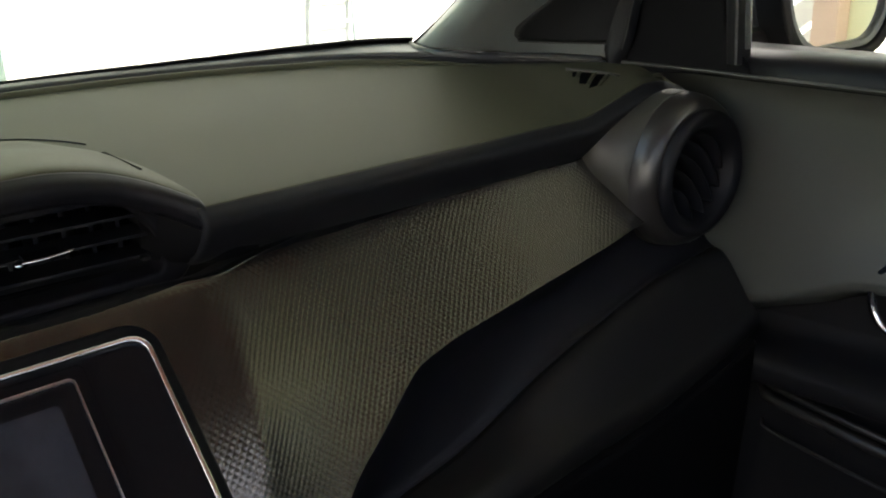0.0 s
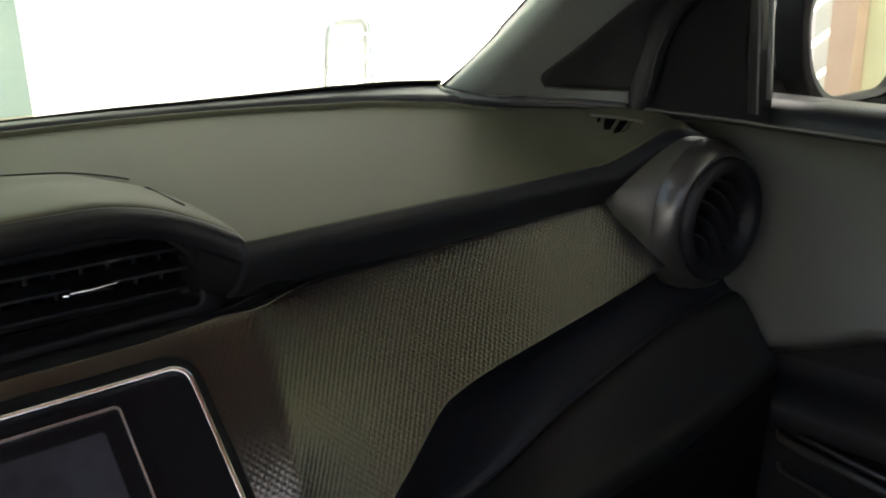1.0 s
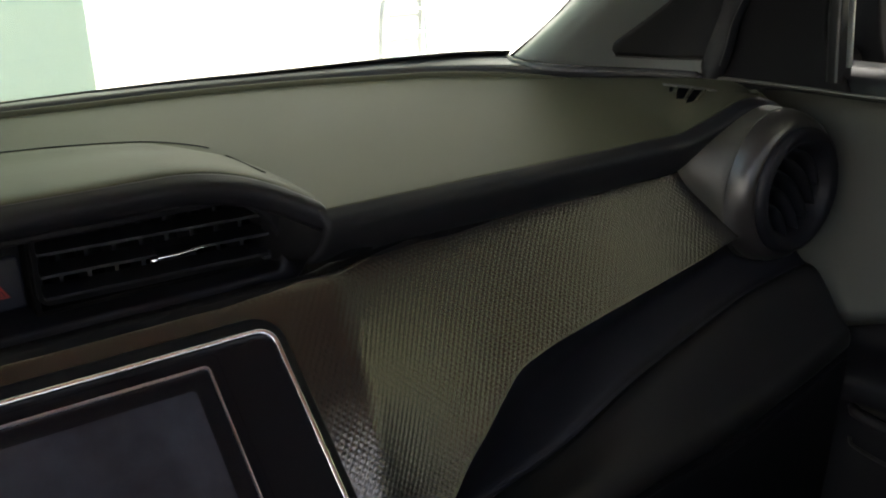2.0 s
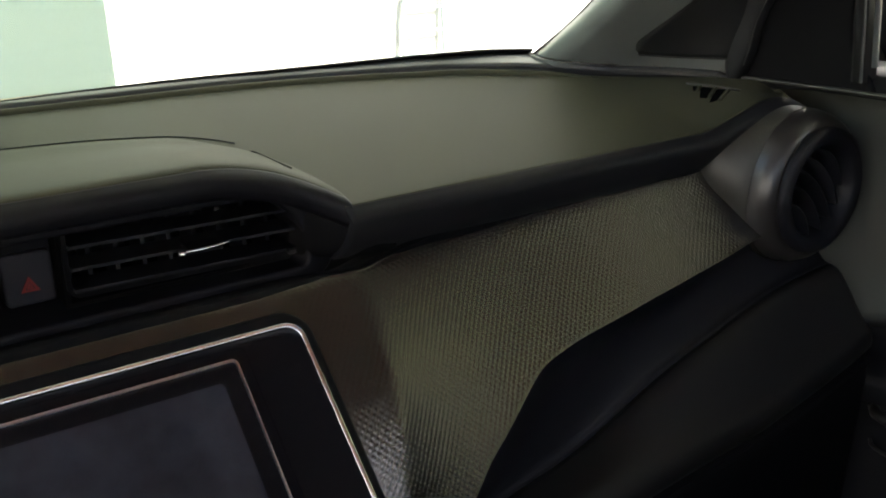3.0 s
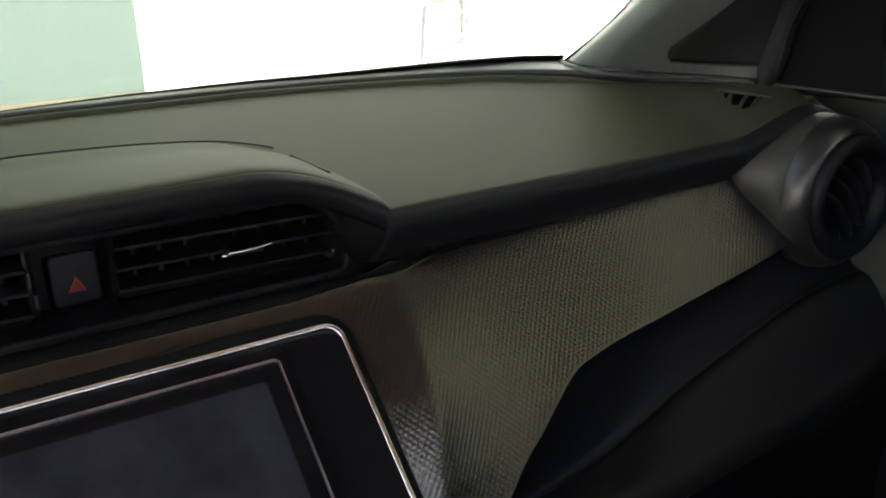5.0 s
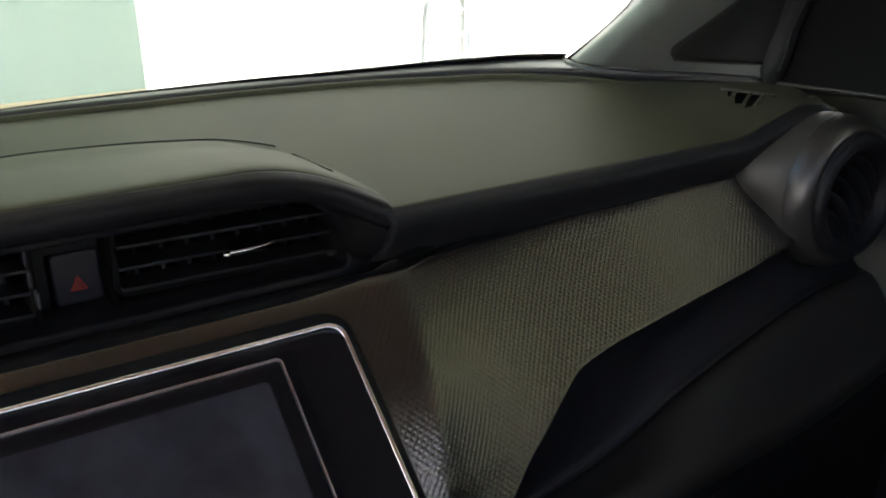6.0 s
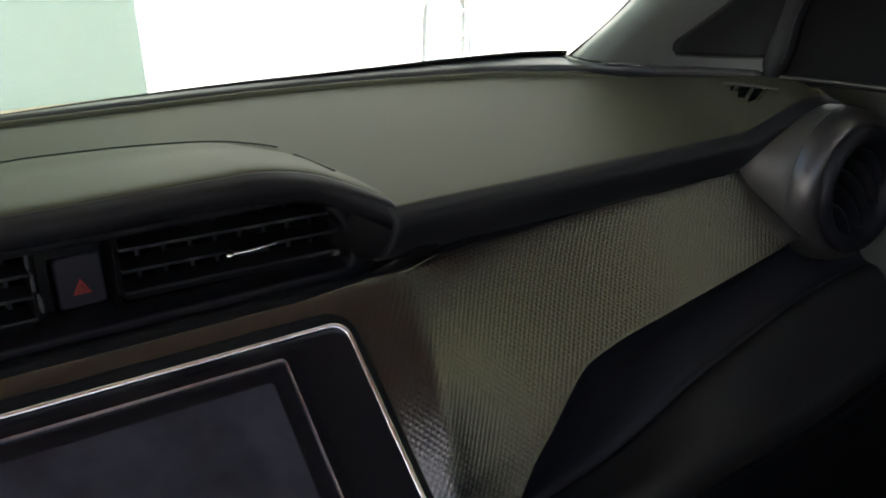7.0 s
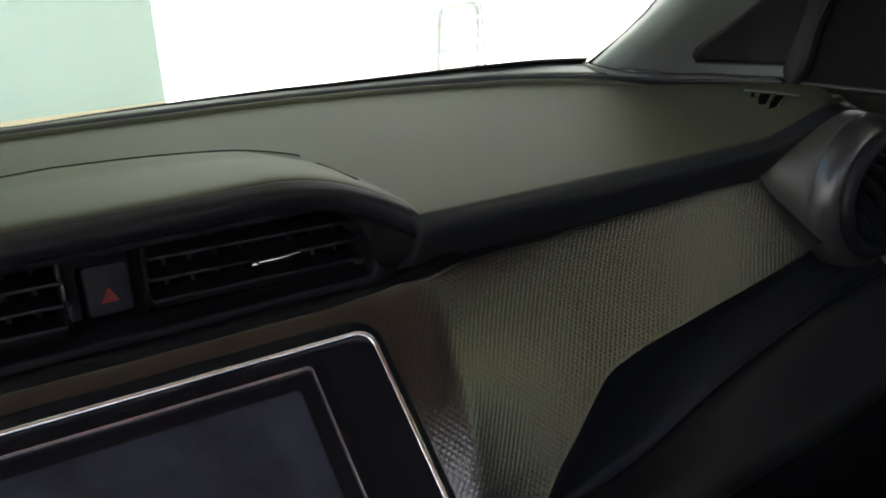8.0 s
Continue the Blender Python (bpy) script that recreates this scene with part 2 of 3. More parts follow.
def rear_y(x):
    return 0.30 - 0.10 * abs(x / 0.45) ** 2.6 if abs(x) < 0.45 else 0.20 - (abs(x) - 0.45) * 1.15


def rear_z(x):
    return np.interp(abs(x), [0, 0.5, 0.56, 0.7], [1.066, 1.084, 1.081, 1.076])


def pad_z(x, y):
    zl, zr, yr = np.interp(abs(x), [0.555, 0.60, 0.637, 0.66], [1.041, 1.053, 1.0615, 1.0610]), rear_z(x), rear_y(x)
    f = (yr - y) / (yr + 0.078)
    return zr + (zl - zr) * f + 0.004 * math.sin(math.pi * f) - 0.35 * max(0.0, abs(x) - 0.651)


def pad_end(x):
    """Where the soft pad ends before the groove under the windscreen."""
    return rear_y(x) - np.interp(abs(x), [0, 0.13, 0.33, 0.42, 0.50, 0.56, 0.70], [0.006, 0.030, 0.047, 0.056, 0.050, 0.040, 0.030])


def rim_start(x):
    return rear_y(x) - np.interp(abs(x), [0, 0.14, 0.24, 0.34, 0.44, 0.50, 0.56, 0.70], [-0.022, 0.002, 0.013, 0.022, 0.026, 0.022, 0.016, 0.014])


def rim_end(x):
    return rear_y(x) + np.interp(abs(x), [0, 0.10, 0.20, 0.30, 0.36, 0.42, 0.46, 0.50, 0.545, 0.575, 0.70], [0.030, 0.022, 0.008, -0.004, -0.005, -0.002, 0.003, 0.026, 0.060, 0.010, 0.000])


def rim_z(x, y):
    return pad_z(x, min(y, rear_y(x) + 0.004))


def pad_section(x):
    ye = pad_end(x)
    mid = [(x, y, pad_z(x, y)) for y in np.linspace(ye - 0.005, -0.078, 5)]
    zl, ze = mid[-1][2], pad_z(x, ye)
    return [(x, ye + 0.0005, ze - 0.007), (x, ye, ze - 0.003), (x, ye - 0.0015, ze - 0.0008)] + mid + [(x, -0.092, zl - 0.004), (x, -0.0995, zl - 0.011), (x, -0.095, zl - 0.022), (x, -0.083, zl - 0.037), (x, -0.066, zl - 0.047), (x, -0.03, zl - 0.049)]


HOOD = spline([(0, 0.158), (0.03, 0.152), (0.07, 0.142), (0.11, 0.127), (0.14, 0.111), (0.16, 0.091), (0.1757, 0.067), (0.186, 0.037), (0.192, 0.0), (0.1955, -0.035), (0.1982, -0.058), (0.200, -0.0755)], 200)


def hood_back(x):
    return np.interp(abs(x), HOOD[:, 0], HOOD[:, 1])


v, f = loft([pad_section(x) for x in np.linspace(-0.665, 0.685, 51)], 260, 66)
f = [q for q in f if not (abs(v[q[0]][0]) < 0.188 and v[q[0]][1] < -0.03 or abs(v[q[0]][0]) < 0.172 and v[q[0]][1] < 0.02)]
# The pad's rear-facing roll gets a darker colour for its shade.
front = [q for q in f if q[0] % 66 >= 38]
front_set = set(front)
obj("pad", v, [q for q in f if q not in front_set], PAD, dash, thick=0.005)
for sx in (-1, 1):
    obj("front_lip", v, [q for q in front if v[q[0]][0] * sx > 0], DARK, dash, "rolled front lip of the pad, coloured dark for its shaded side", thick=0.005)


def groove_section(x):
    a, b = pad_end(x) - 0.003, rim_start(x) + np.interp(abs(x), [0.54, 0.57], [0.003, 0.022])
    return [(x, y, pad_z(x, y) - 0.0055) for y in np.linspace(a, b, 4)]


def rim_section(x):
    a, b = rim_start(x), max(rim_end(x), rim_start(x) + 0.004)
    za, zb = pad_z(x, a), rim_z(x, b)
    return [(x, a, za - 0.007), (x, a + 0.0006, za - 0.001), (x, a + 0.003, za + 0.001), (x, b, zb + 0.0015), (x, b + 0.004, zb - 0.002), (x, b + 0.05, zb - 0.03)]


obj("rear_groove", *loft([groove_section(x) for x in np.linspace(-0.645, 0.645, 43)], 120, 8), DARK, dash, "dark groove along the windscreen", thick=0.002)
obj("rear_rim", *loft([rim_section(x) for x in np.linspace(-0.565, 0.565, 59)], 150, 26), HARD, dash, thick=0.003)

HOOD_X = 0.1988 * np.sin(np.linspace(-math.pi / 2, math.pi / 2, 61))


def hood_front(x):
    return -0.048 - 0.029 * min(1, max(0, (abs(x) / 0.200 - 0.7) / 0.3)) ** 2


def hood_section(x):
    e = min(1, abs(x) / 0.200)
    g = 0.030 * (1 - max(0, (e - 0.5) / 0.5) ** 1.8)
    y0, s = hood_front(x), hood_back(x)

    def top(y, q):
        return (x, y, pad_z(x, y) + 0.0008 - 0.005 * max(0, (e - 0.975) / 0.025) + g * q)

    a, b = s + 0.3 * (y0 - s), s + 0.7 * (y0 - s)
    zc = top(y0, 1)[2]
    d = np.interp(abs(x), [0.14, 0.165], [0.0, 0.003])
    return [(x, s + 0.001, top(s, 0)[2] - 0.008 - d), (x, s - 0.001, top(s, 0)[2] - 0.001 - d), top(a, 0.22), top(b, 0.70), (x, y0, zc), (x, y0 - 0.014, zc - 0.004), (x, y0 - 0.021, zc - 0.010), (x, y0 - 0.020, zc - 0.018), (x, y0 - 0.012, zc - 0.024), (x, y0 + 0.02, zc - 0.027)]


v, f = loft([hood_section(x) for x in HOOD_X], 180, 60)
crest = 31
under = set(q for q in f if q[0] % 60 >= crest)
obj("vent_hood", v, [q for q in f if q not in under], PAD, dash, thick=0.003)
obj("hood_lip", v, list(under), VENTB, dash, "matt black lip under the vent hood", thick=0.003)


BEAD = spline([(0.505, 0.118, 1.0784), (0.520, 0.100, 1.0788), (0.556, 0.052, 1.0791), (0.591, 0.008, 1.0780), (0.6250, -0.040, 1.0751)], 40)
obj("edge_bead", *tube([tuple(p) for p in BEAD], 0.0017, 8), WING, dash)
obj("edge_ledge", *loft([[tuple(p + np.array((0.017, 0.016, 0)) * q) for q in (0.0, 0.5, 1.0)] for p in np.array(BEAD)], 40, 4), HARD, dash, thick=0.003)
obj("vent_surround", *ring(arched(0.396, 0.078, 0.045, 0.02), arched(0.354, 0.055, 0.042, 0.006), -0.052, 0.0, pose(0, 0, 1.0165)), VENTB, dash, bevel=0.003)


for sx in (-1, 1):
    cheek = [[(sx * x, y + 0.03, 1.030), (sx * x, y + 0.006, 1.028), (sx * x, y, 1.018), (sx * x, y + 0.003, 1.004), (sx * x, y + 0.014, 0.993), (sx * x, y + 0.05, 0.988)] for x, y in ((0.172, -0.030), (0.176, -0.052), (0.184, -0.066), (0.196, -0.078), (0.212, -0.086), (0.235, -0.084))]
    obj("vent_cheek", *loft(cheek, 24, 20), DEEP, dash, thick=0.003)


def seam_point(x):
    s = hood_back(x)
    return (x, s + 0.0015, pad_z(x, s) + 0.0006)


obj("hood_seam", *tube([seam_point(x) for x in 0.1995 * np.sin(np.linspace(-1.08, 1.08, 120))], 0.0005, 6), DARK, dash)


TX = [0.0, 0.120, 0.155, 0.185, 0.2091, 0.2314, 0.2555, 0.2910, 0.3065, 0.3180, 0.3290, 0.3485, 0.3960, 0.4665, 0.5355, 0.577, 0.60]
TZ = [0.78, 0.80, 0.832, 0.852, 0.8681, 0.8800, 0.8892, 0.9045, 0.9105, 0.9126, 0.9140, 0.9167, 0.9211, 0.9288, 0.9370, 0.9432, 0.946]


def trim_bottom(x):
    return sum(np.interp(x + d, TX, TZ) for d in np.linspace(-0.007, 0.007, 7)) / 7


CONSOLE = spline([(-0.1010, 0.9990), (-0.1035, 0.9980), (-0.1085, 0.9945), (-0.1145, 0.9890), (-0.137, 0.9680), (-0.1620, 0.9450), (-0.1765, 0.9300), (-0.1890, 0.9150), (-0.2000, 0.9000), (-0.2100, 0.8850), (-0.2250, 0.8600), (-0.240, 0.830), (-0.265, 0.770)], 400)


def trim_y(x, z):
    """The trim's face: the console plane, then from a slanting crease on the passenger plane, which falls back and rolls over at its top."""
    a = np.interp(z, CONSOLE[::-1, 1], CONSOLE[::-1, 0])
    w = np.maximum(0, 0.993 + (x - 0.15) * 0.050 - z)
    b = -0.068 - 0.68 * w - 2.4 * w * w
    crease = np.interp(z, [0.77, 0.832, 0.8873, 0.9038, 0.923, 0.9394, 0.9556, 0.9695, 0.9815, 0.9937], [0.105, 0.131, 0.1610, 0.1662, 0.1721, 0.1764, 0.1811, 0.1844, 0.1849, 0.1849])
    d = x - crease
    soft = (d + np.sqrt(d * d + 0.000006)) / 2
    k = 1 - (1 - np.clip(soft / (0.60 - crease), 0, 1)) ** 4
    roll = 0.003 * np.clip(1 - w / 0.020, 0, 1) ** 2 * np.clip(soft / 0.05, 0, 1)
    return a + (b - a) * k + roll


def trim_section(x):
    """One upright cut of the trim, from under the pad down to its lower edge."""
    ax = abs(x)
    zt, zb = np.interp(ax, [0, 0.16, 0.20, 0.60], [0.999, 0.999, 0.997, 1.012]), trim_bottom(ax)
    yt = trim_y(ax, zt)
    return [(x, yt + 0.050, zt - 0.016), (x, yt + 0.025, zt - 0.008), (x, yt + 0.008, zt - 0.0008)] + [(x, trim_y(ax, z), z) for z in zt + (zb - zt) * np.linspace(0, 1, 44) ** 1.25]


def embossed(sections, nu, nv, pitch, height):
    """A sheet through sections with rows of small raised studs, staggered row by row."""
    g = spline(np.array([spline(s, nv) for s in sections]), nu)
    du, dv = np.gradient(g, axis=0), np.gradient(g, axis=1)
    n = np.cross(du, dv)
    n /= np.linalg.norm(n, axis=2, keepdims=True)
    n *= -np.sign(n[..., 1].mean())
    a, b = 2 * math.pi * g[..., 0] / pitch, 2 * math.pi * g[..., 2] / (pitch * 0.94)
    studs = np.abs(np.cos(a) + np.cos(b)) / 2
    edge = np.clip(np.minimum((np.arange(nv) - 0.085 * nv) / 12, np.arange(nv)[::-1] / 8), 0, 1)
    return sheet(g + n * (height * studs * edge)[..., None])


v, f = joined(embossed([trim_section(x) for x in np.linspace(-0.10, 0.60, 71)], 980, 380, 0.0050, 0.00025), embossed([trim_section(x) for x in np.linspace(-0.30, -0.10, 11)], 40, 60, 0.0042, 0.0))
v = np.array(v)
# Shade under pad and hood put into colour: faces behind this limit go black.
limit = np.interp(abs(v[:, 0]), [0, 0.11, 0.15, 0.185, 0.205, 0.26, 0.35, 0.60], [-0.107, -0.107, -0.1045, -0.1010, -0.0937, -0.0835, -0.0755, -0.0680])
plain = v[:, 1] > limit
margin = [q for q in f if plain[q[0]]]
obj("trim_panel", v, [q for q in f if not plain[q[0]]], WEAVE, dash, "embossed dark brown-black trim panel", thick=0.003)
obj("trim_shade", v, margin, DEEP, dash, "trim top coloured black for the shade under the pad", thick=0.003)


def lower_section(x):
    zb = trim_bottom(x)
    yb = trim_y(x, zb)
    zg = np.interp(x, [0.15, 0.37, 0.47, 0.62, 0.70], [0.76, 0.814, 0.855, 0.895, 0.90])
    zr = np.interp(x, [0.15, 0.41, 0.55, 0.66, 0.70], [0.76, 0.801, 0.812, 0.838, 0.85])
    return [(x, yb + 0.004, zb + 0.001), (x, yb + 0.014, zb - 0.010), (x, min(yb + 0.03, -0.11), (zb + zg) / 2), (x, -0.125, zg), (x, -0.145, zg - 0.008), (x, -0.172, zr + 0.008), (x, -0.184, zr - 0.004), (x, -0.186, zr - 0.018), (x, -0.180, zr - 0.027), (x, -0.165, zr - 0.04)]


v, f = loft([lower_section(x) for x in (0.15, 0.22, 0.3, 0.37, 0.45, 0.53, 0.6, 0.66, 0.69)], 80, 41)
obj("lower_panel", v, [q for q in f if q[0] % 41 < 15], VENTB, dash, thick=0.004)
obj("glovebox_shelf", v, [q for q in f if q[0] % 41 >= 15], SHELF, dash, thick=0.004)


def lid_section(x):
    zr = np.interp(x, [0.15, 0.41, 0.55, 0.66, 0.70], [0.76, 0.801, 0.812, 0.838, 0.85]) - 0.030
    return [(x, -0.176, zr + 0.003), (x, -0.1845, zr + 0.001), (x, -0.187, zr - 0.004), (x, -0.186, zr - 0.05), (x, -0.175, 0.60)]


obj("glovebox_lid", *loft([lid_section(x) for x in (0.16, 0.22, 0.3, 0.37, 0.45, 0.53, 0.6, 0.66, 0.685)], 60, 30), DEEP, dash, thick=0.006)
# ---- round vent ----
VX, VZ = 0.648, 0.979
vent = thing("round_air_vent", "round black air vent in the dashboard corner", "air vent", (VX, -0.10, VZ))
vm = pose(VX, -0.14, VZ)
ANG = [-360, -300, -270, -235, -212, -195, -180, -160, -146, -130, -90, -60, 0]
RAD = [0.070, 0.070, 0.072, 0.072, 0.069, 0.071, 0.078, 0.098, 0.090, 0.074, 0.069, 0.069, 0.070]
horn = []
for f, y in ((0.0, -0.116), (0.3, -0.110), (0.7, -0.098), (1.0, -0.086), (1.02, -0.07)):
    loopr = []
    for k in range(73):
        a = -5.0 * k
        r = 0.0695 + (sum(np.interp((a + d) % -360, ANG, RAD) for d in (-18, -12, -6, 0, 6, 12, 18)) / 7 - 0.0695) * f
        loopr.append((VX + r * math.cos(radians(-a)), y, VZ + r * math.sin(radians(-a))))
    horn.append(loopr)
obj("wing", *loft(horn, 28, 145), WING, vent, thick=0.003)
obj("housing", *lathe([(0.0575, 0.0), (0.062, 0.001), (0.067, 0.006), (0.0705, 0.014), (0.072, 0.024), (0.0722, 0.03), (0.070, 0.032), (0.068, 0.08)], vm, 96), POD, vent, thick=0.002)
obj("bezel", *lathe([(0.0575, 0.004), (0.0565, -0.004), (0.052, -0.007), (0.046, -0.003), (0.043, 0.012), (0.042, 0.05)], vm), VENTB, vent, thick=0.002)
obj("duct", *lathe([(0.0418, 0.03), (0.041, 0.06), (0.0, 0.061)], vm), DARK, vent)
vt = pose(VX, 0, VZ, 0, -46)
for k in (-0.030, -0.015, 0.0, 0.015, 0.030):
    w = math.sqrt(0.042**2 - k**2)
    v, f = loft([[(k + 0.010 * (1 - (q / w) ** 2) - 0.004, y, q) for y in (-0.137, -0.100)] for q in np.linspace(-w, w, 9)], 18, 3)
    obj("slat", turned(vt, v), f, SLATS, vent, thick=0.0025)

# ---- centre vents ----
cvent = thing("centre_air_vent", "black slatted air vent with a chrome slider", "air vent", (0.1, 0, 1.0), group="centre air vents")
obj("frame", *ring(rounded(0.160, 0.058, 0.008), rounded(0.154, 0.050, 0.006), 0, 0.03, pose(0.098, -0.034, 1.0235, 0, 1.2)), DEEP, cvent, smooth=False)
# Duct walls are coloured near black for the dark inside.
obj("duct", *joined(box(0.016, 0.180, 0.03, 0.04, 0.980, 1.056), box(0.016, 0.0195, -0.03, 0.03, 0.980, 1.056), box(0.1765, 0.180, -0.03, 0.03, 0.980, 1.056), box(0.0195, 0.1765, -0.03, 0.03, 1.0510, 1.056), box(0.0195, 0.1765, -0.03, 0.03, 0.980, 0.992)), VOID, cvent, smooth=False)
for z in (1.0010, 1.0155, 1.0300, 1.0445):
    v, f = box(-0.077, 0.077, -0.040, -0.012, -0.0011, 0.0011)
    obj("slat", turned(pose(0.098, 0, z, 0, 1.2), v), f, SLATS, cvent, smooth=False, bevel=0.0006)
for x in (0.037, 0.055, 0.073, 0.091, 0.109, 0.127, 0.145, 0.163):
    obj("vane", *box(x - 0.0014, x + 0.0014, -0.014, 0.015, 0.993, 1.050), SLATS, cvent, smooth=False)
second = copy_thing(cvent, Matrix.Translation((-0.108, 0, 1.0)))
for ob, x0, x1 in ((cvent, 0.087, 0.121), (second, -0.125, -0.091)):
    strip = spline([(x0, -0.052, 1.0178), ((x0 + x1) / 2, -0.056, 1.0190), (x1, -0.055, 1.0200)], 12)
    slider = obj("slider", *tube(strip, 0.0012, 8), CHROME, ob, "thin chrome slider")
    obj("slider_stem", *box(x0 + 0.006, x1 - 0.006, -0.054, -0.034, 1.0160, 1.0184), VENTB, slider, smooth=False)
    obj("slider_knob", *tube([(x0 - 0.0012, -0.052, 1.0172), (x0 + 0.0006, -0.0535, 1.0172), (x0 + 0.0020, -0.053, 1.0175)], 0.0026, 10), CHROME, slider)
for x, z in ((-0.0335, 1.0440), (-0.0325, 1.0295), (-0.0300, 1.0150)):
    obj("tab", *box(x - 0.0008, x + 0.0008, -0.044, -0.034, z - 0.011, z - 0.001), STEEL_TAB, second, "pale plastic tab", smooth=False, bevel=0.0004)
obj("corner_tip", *box(0.164, 0.170, -0.049, -0.043, 0.9985, 1.0015), POD, cvent, smooth=False, bevel=0.001)

# ---- hazard button ----
hz = thing("hazard_button", "dark hazard light button with a red triangle", "button", (0, 0, 1.0))
cap = obj("cap", *plate(rounded(0.032, 0.036, 0.0045), -0.006, 0.02, pose(0, 0, 1.006, -4)), BUTTON, hz, smooth=False, bevel=0.0022)
tri = [(0.0060, -0.0050), (0.0, 0.0056), (-0.0060, -0.0050)]
hole = [(0.0034, -0.0038), (0.0, 0.0022), (-0.0034, -0.0038)]
obj("triangle_symbol", *ring(tri, hole, -0.0068, -0.0055, pose(0, 0, 1.0024, -4)), RED, cap, "red printed triangle", smooth=False)
obj("triangle_symbol", *ring([(0.0024, -0.0032), (0.0, 0.0010), (-0.0024, -0.0032)], [(0.0008, -0.0024), (0.0, -0.0010), (-0.0008, -0.0024)], -0.0068, -0.0055, pose(0, 0, 1.0024, -4)), RED, cap, "red printed triangle", smooth=False)
obj("surround", *ring(rounded(0.058, 0.060, 0.004), rounded(0.034, 0.038, 0.003), -0.004, 0.02, pose(-0.002, 0, 1.006)), VENTB, hz, smooth=False)

# ---- screen ----
su = thing("infotainment_screen", "glossy black touchscreen unit with chrome frame, switched off", "screen", (0, -0.14, 0.97))
sm = pose(0, -0.131, 0.986, -47.5)
outline = [(x - 0.019, z - 0.085) for x, z in rounded(0.300, 0.17, 0.012)]
inset = [(x - 0.019, z - 0.085) for x, z in rounded(0.294, 0.164, 0.010)]
obj("chrome_frame", *ring(outline, inset, -0.002, 0.012, sm), CHROME, su, "satin chrome frame", bevel=0.001)
# Wider black plate puts the shadow gap between frame and trim into colour.
obj("housing", *plate([(x - 0.019, z - 0.0830) for x, z in rounded(0.316, 0.188, 0.020)], 0.004, 0.046, sm), DEEP, su, "matt black housing rim", bevel=0.003)
obj("fascia", *plate(inset, 0.002, 0.02, sm), PIANO, su, smooth=False)
o2 = [(x - 0.019, z - 0.0785) for x, z in rounded(0.208, 0.13, 0.004)]
i2 = [(x - 0.019, z - 0.0785) for x, z in rounded(0.2066, 0.1286, 0.003)]
obj("display_frame", *ring(o2, i2, -0.001, 0.004, sm), SATIN, su, smooth=False)
o3 = [(x - 0.019, z - 0.0785) for x, z in rounded(0.224, 0.146, 0.005)]
i3 = [(x - 0.019, z - 0.0785) for x, z in rounded(0.2215, 0.1435, 0.004)]
obj("bezel_step", *ring(o3, i3, 0.0, 0.004, sm), PIANO, su, smooth=False)
obj("display", *plate([(x - 0.019, z - 0.0785) for x, z in rounded(0.184, 0.106, 0.003)], 0.0012, 0.004, sm), SCREEN, su, "dark smudged display", smooth=False)

# ---- pillar and door ----
pil = thing("pillar_trim", "dark grey plastic windscreen pillar trim", "pillar trim", (0.6, 0.05, 1.08))
cover_rows = [
    [(0.558, 0.158, 1.083), (0.551, 0.152, 1.087), (0.543, 0.141, 1.088), (0.530, 0.114, 1.088), (0.531, 0.082, 1.087), (0.548, 0.058, 1.085), (0.572, 0.038, 1.082), (0.604, 0.010, 1.078), (0.640, -0.038, 1.076), (0.672, -0.028, 1.07)],
    [(0.547, 0.013, 1.178), (0.540, 0.007, 1.181), (0.532, -0.004, 1.182), (0.519, -0.031, 1.181), (0.520, -0.058, 1.180), (0.537, -0.072, 1.180), (0.562, -0.079, 1.179), (0.600, -0.078, 1.177), (0.640, -0.070, 1.176), (0.672, -0.06, 1.172)],
    [(0.497, -0.397, 1.438), (0.490, -0.403, 1.441), (0.482, -0.414, 1.442), (0.469, -0.441, 1.440), (0.471, -0.468, 1.438), (0.488, -0.480, 1.436), (0.514, -0.482, 1.435), (0.560, -0.472, 1.43), (0.610, -0.45, 1.42), (0.65, -0.43, 1.41)],
]
foot, waist, head = cover_rows
bend = [0.004, 0.004, 0.003, 0.002, 0.001, 0, 0, 0, 0, 0]


def between(lower, upper, q, drop=0.0):
    return [tuple((1 - q) * a + q * b - (drop * d if k == 2 else 0) for k, (a, b) in enumerate(zip(p, r))) for p, r, d in zip(lower, upper, bend)]


cover_rows = [foot, between(foot, waist, 0.5, 1.0), waist, between(waist, head, 0.2), between(waist, head, 0.45), between(waist, head, 0.7), head]
v, f = loft(cover_rows, 120, 60)
obj("cover", v, f, PILLAR, pil, thick=0.008)
obj("foot", *loft([cover_rows[0], [(x + 0.004, y + 0.012, z - 0.02) for x, y, z in cover_rows[0]]], 4, 24), HARD, pil, "dark foot of the trim behind the ledge", thick=0.006)
skin = spline(np.array([spline(r, 641) for r in cover_rows]), 641)
inset_grid = np.array([[skin[int(640 * (2 * u if u < 1 else 2 + (u - 1) / 0.2) / 6)][int(640 * (a + (0.955 - a) * k / 12))] for k in range(13)] for u, a in zip(np.linspace(0.14, 1.1, 25), [0.68, 0.66, 0.65, 0.645] + list(np.linspace(0.647, 0.76, 21)))])
obj("inset_plate", *sheet(inset_grid + np.array((-0.0016, -0.0012, 0.0006))), PLATE, pil, "darker inset plate", thick=0.003)
# Pale rod added in place of the highlight on the plate's lower edge.
obj("inset_highlight", *tube(spline([tuple(p) for p in inset_grid[0][:11] + np.array((-0.002, -0.0015, -0.0004))], 30), 0.0008, 6), WING, pil, "thin light edge under the plate")
demist = thing("demister_vent", "small slotted side demister vent in the dashboard", "air vent", (0.61, -0.06, 1.066))


def on_pad(x, y, h):
    return (x, y, pad_z(x, y) + h)


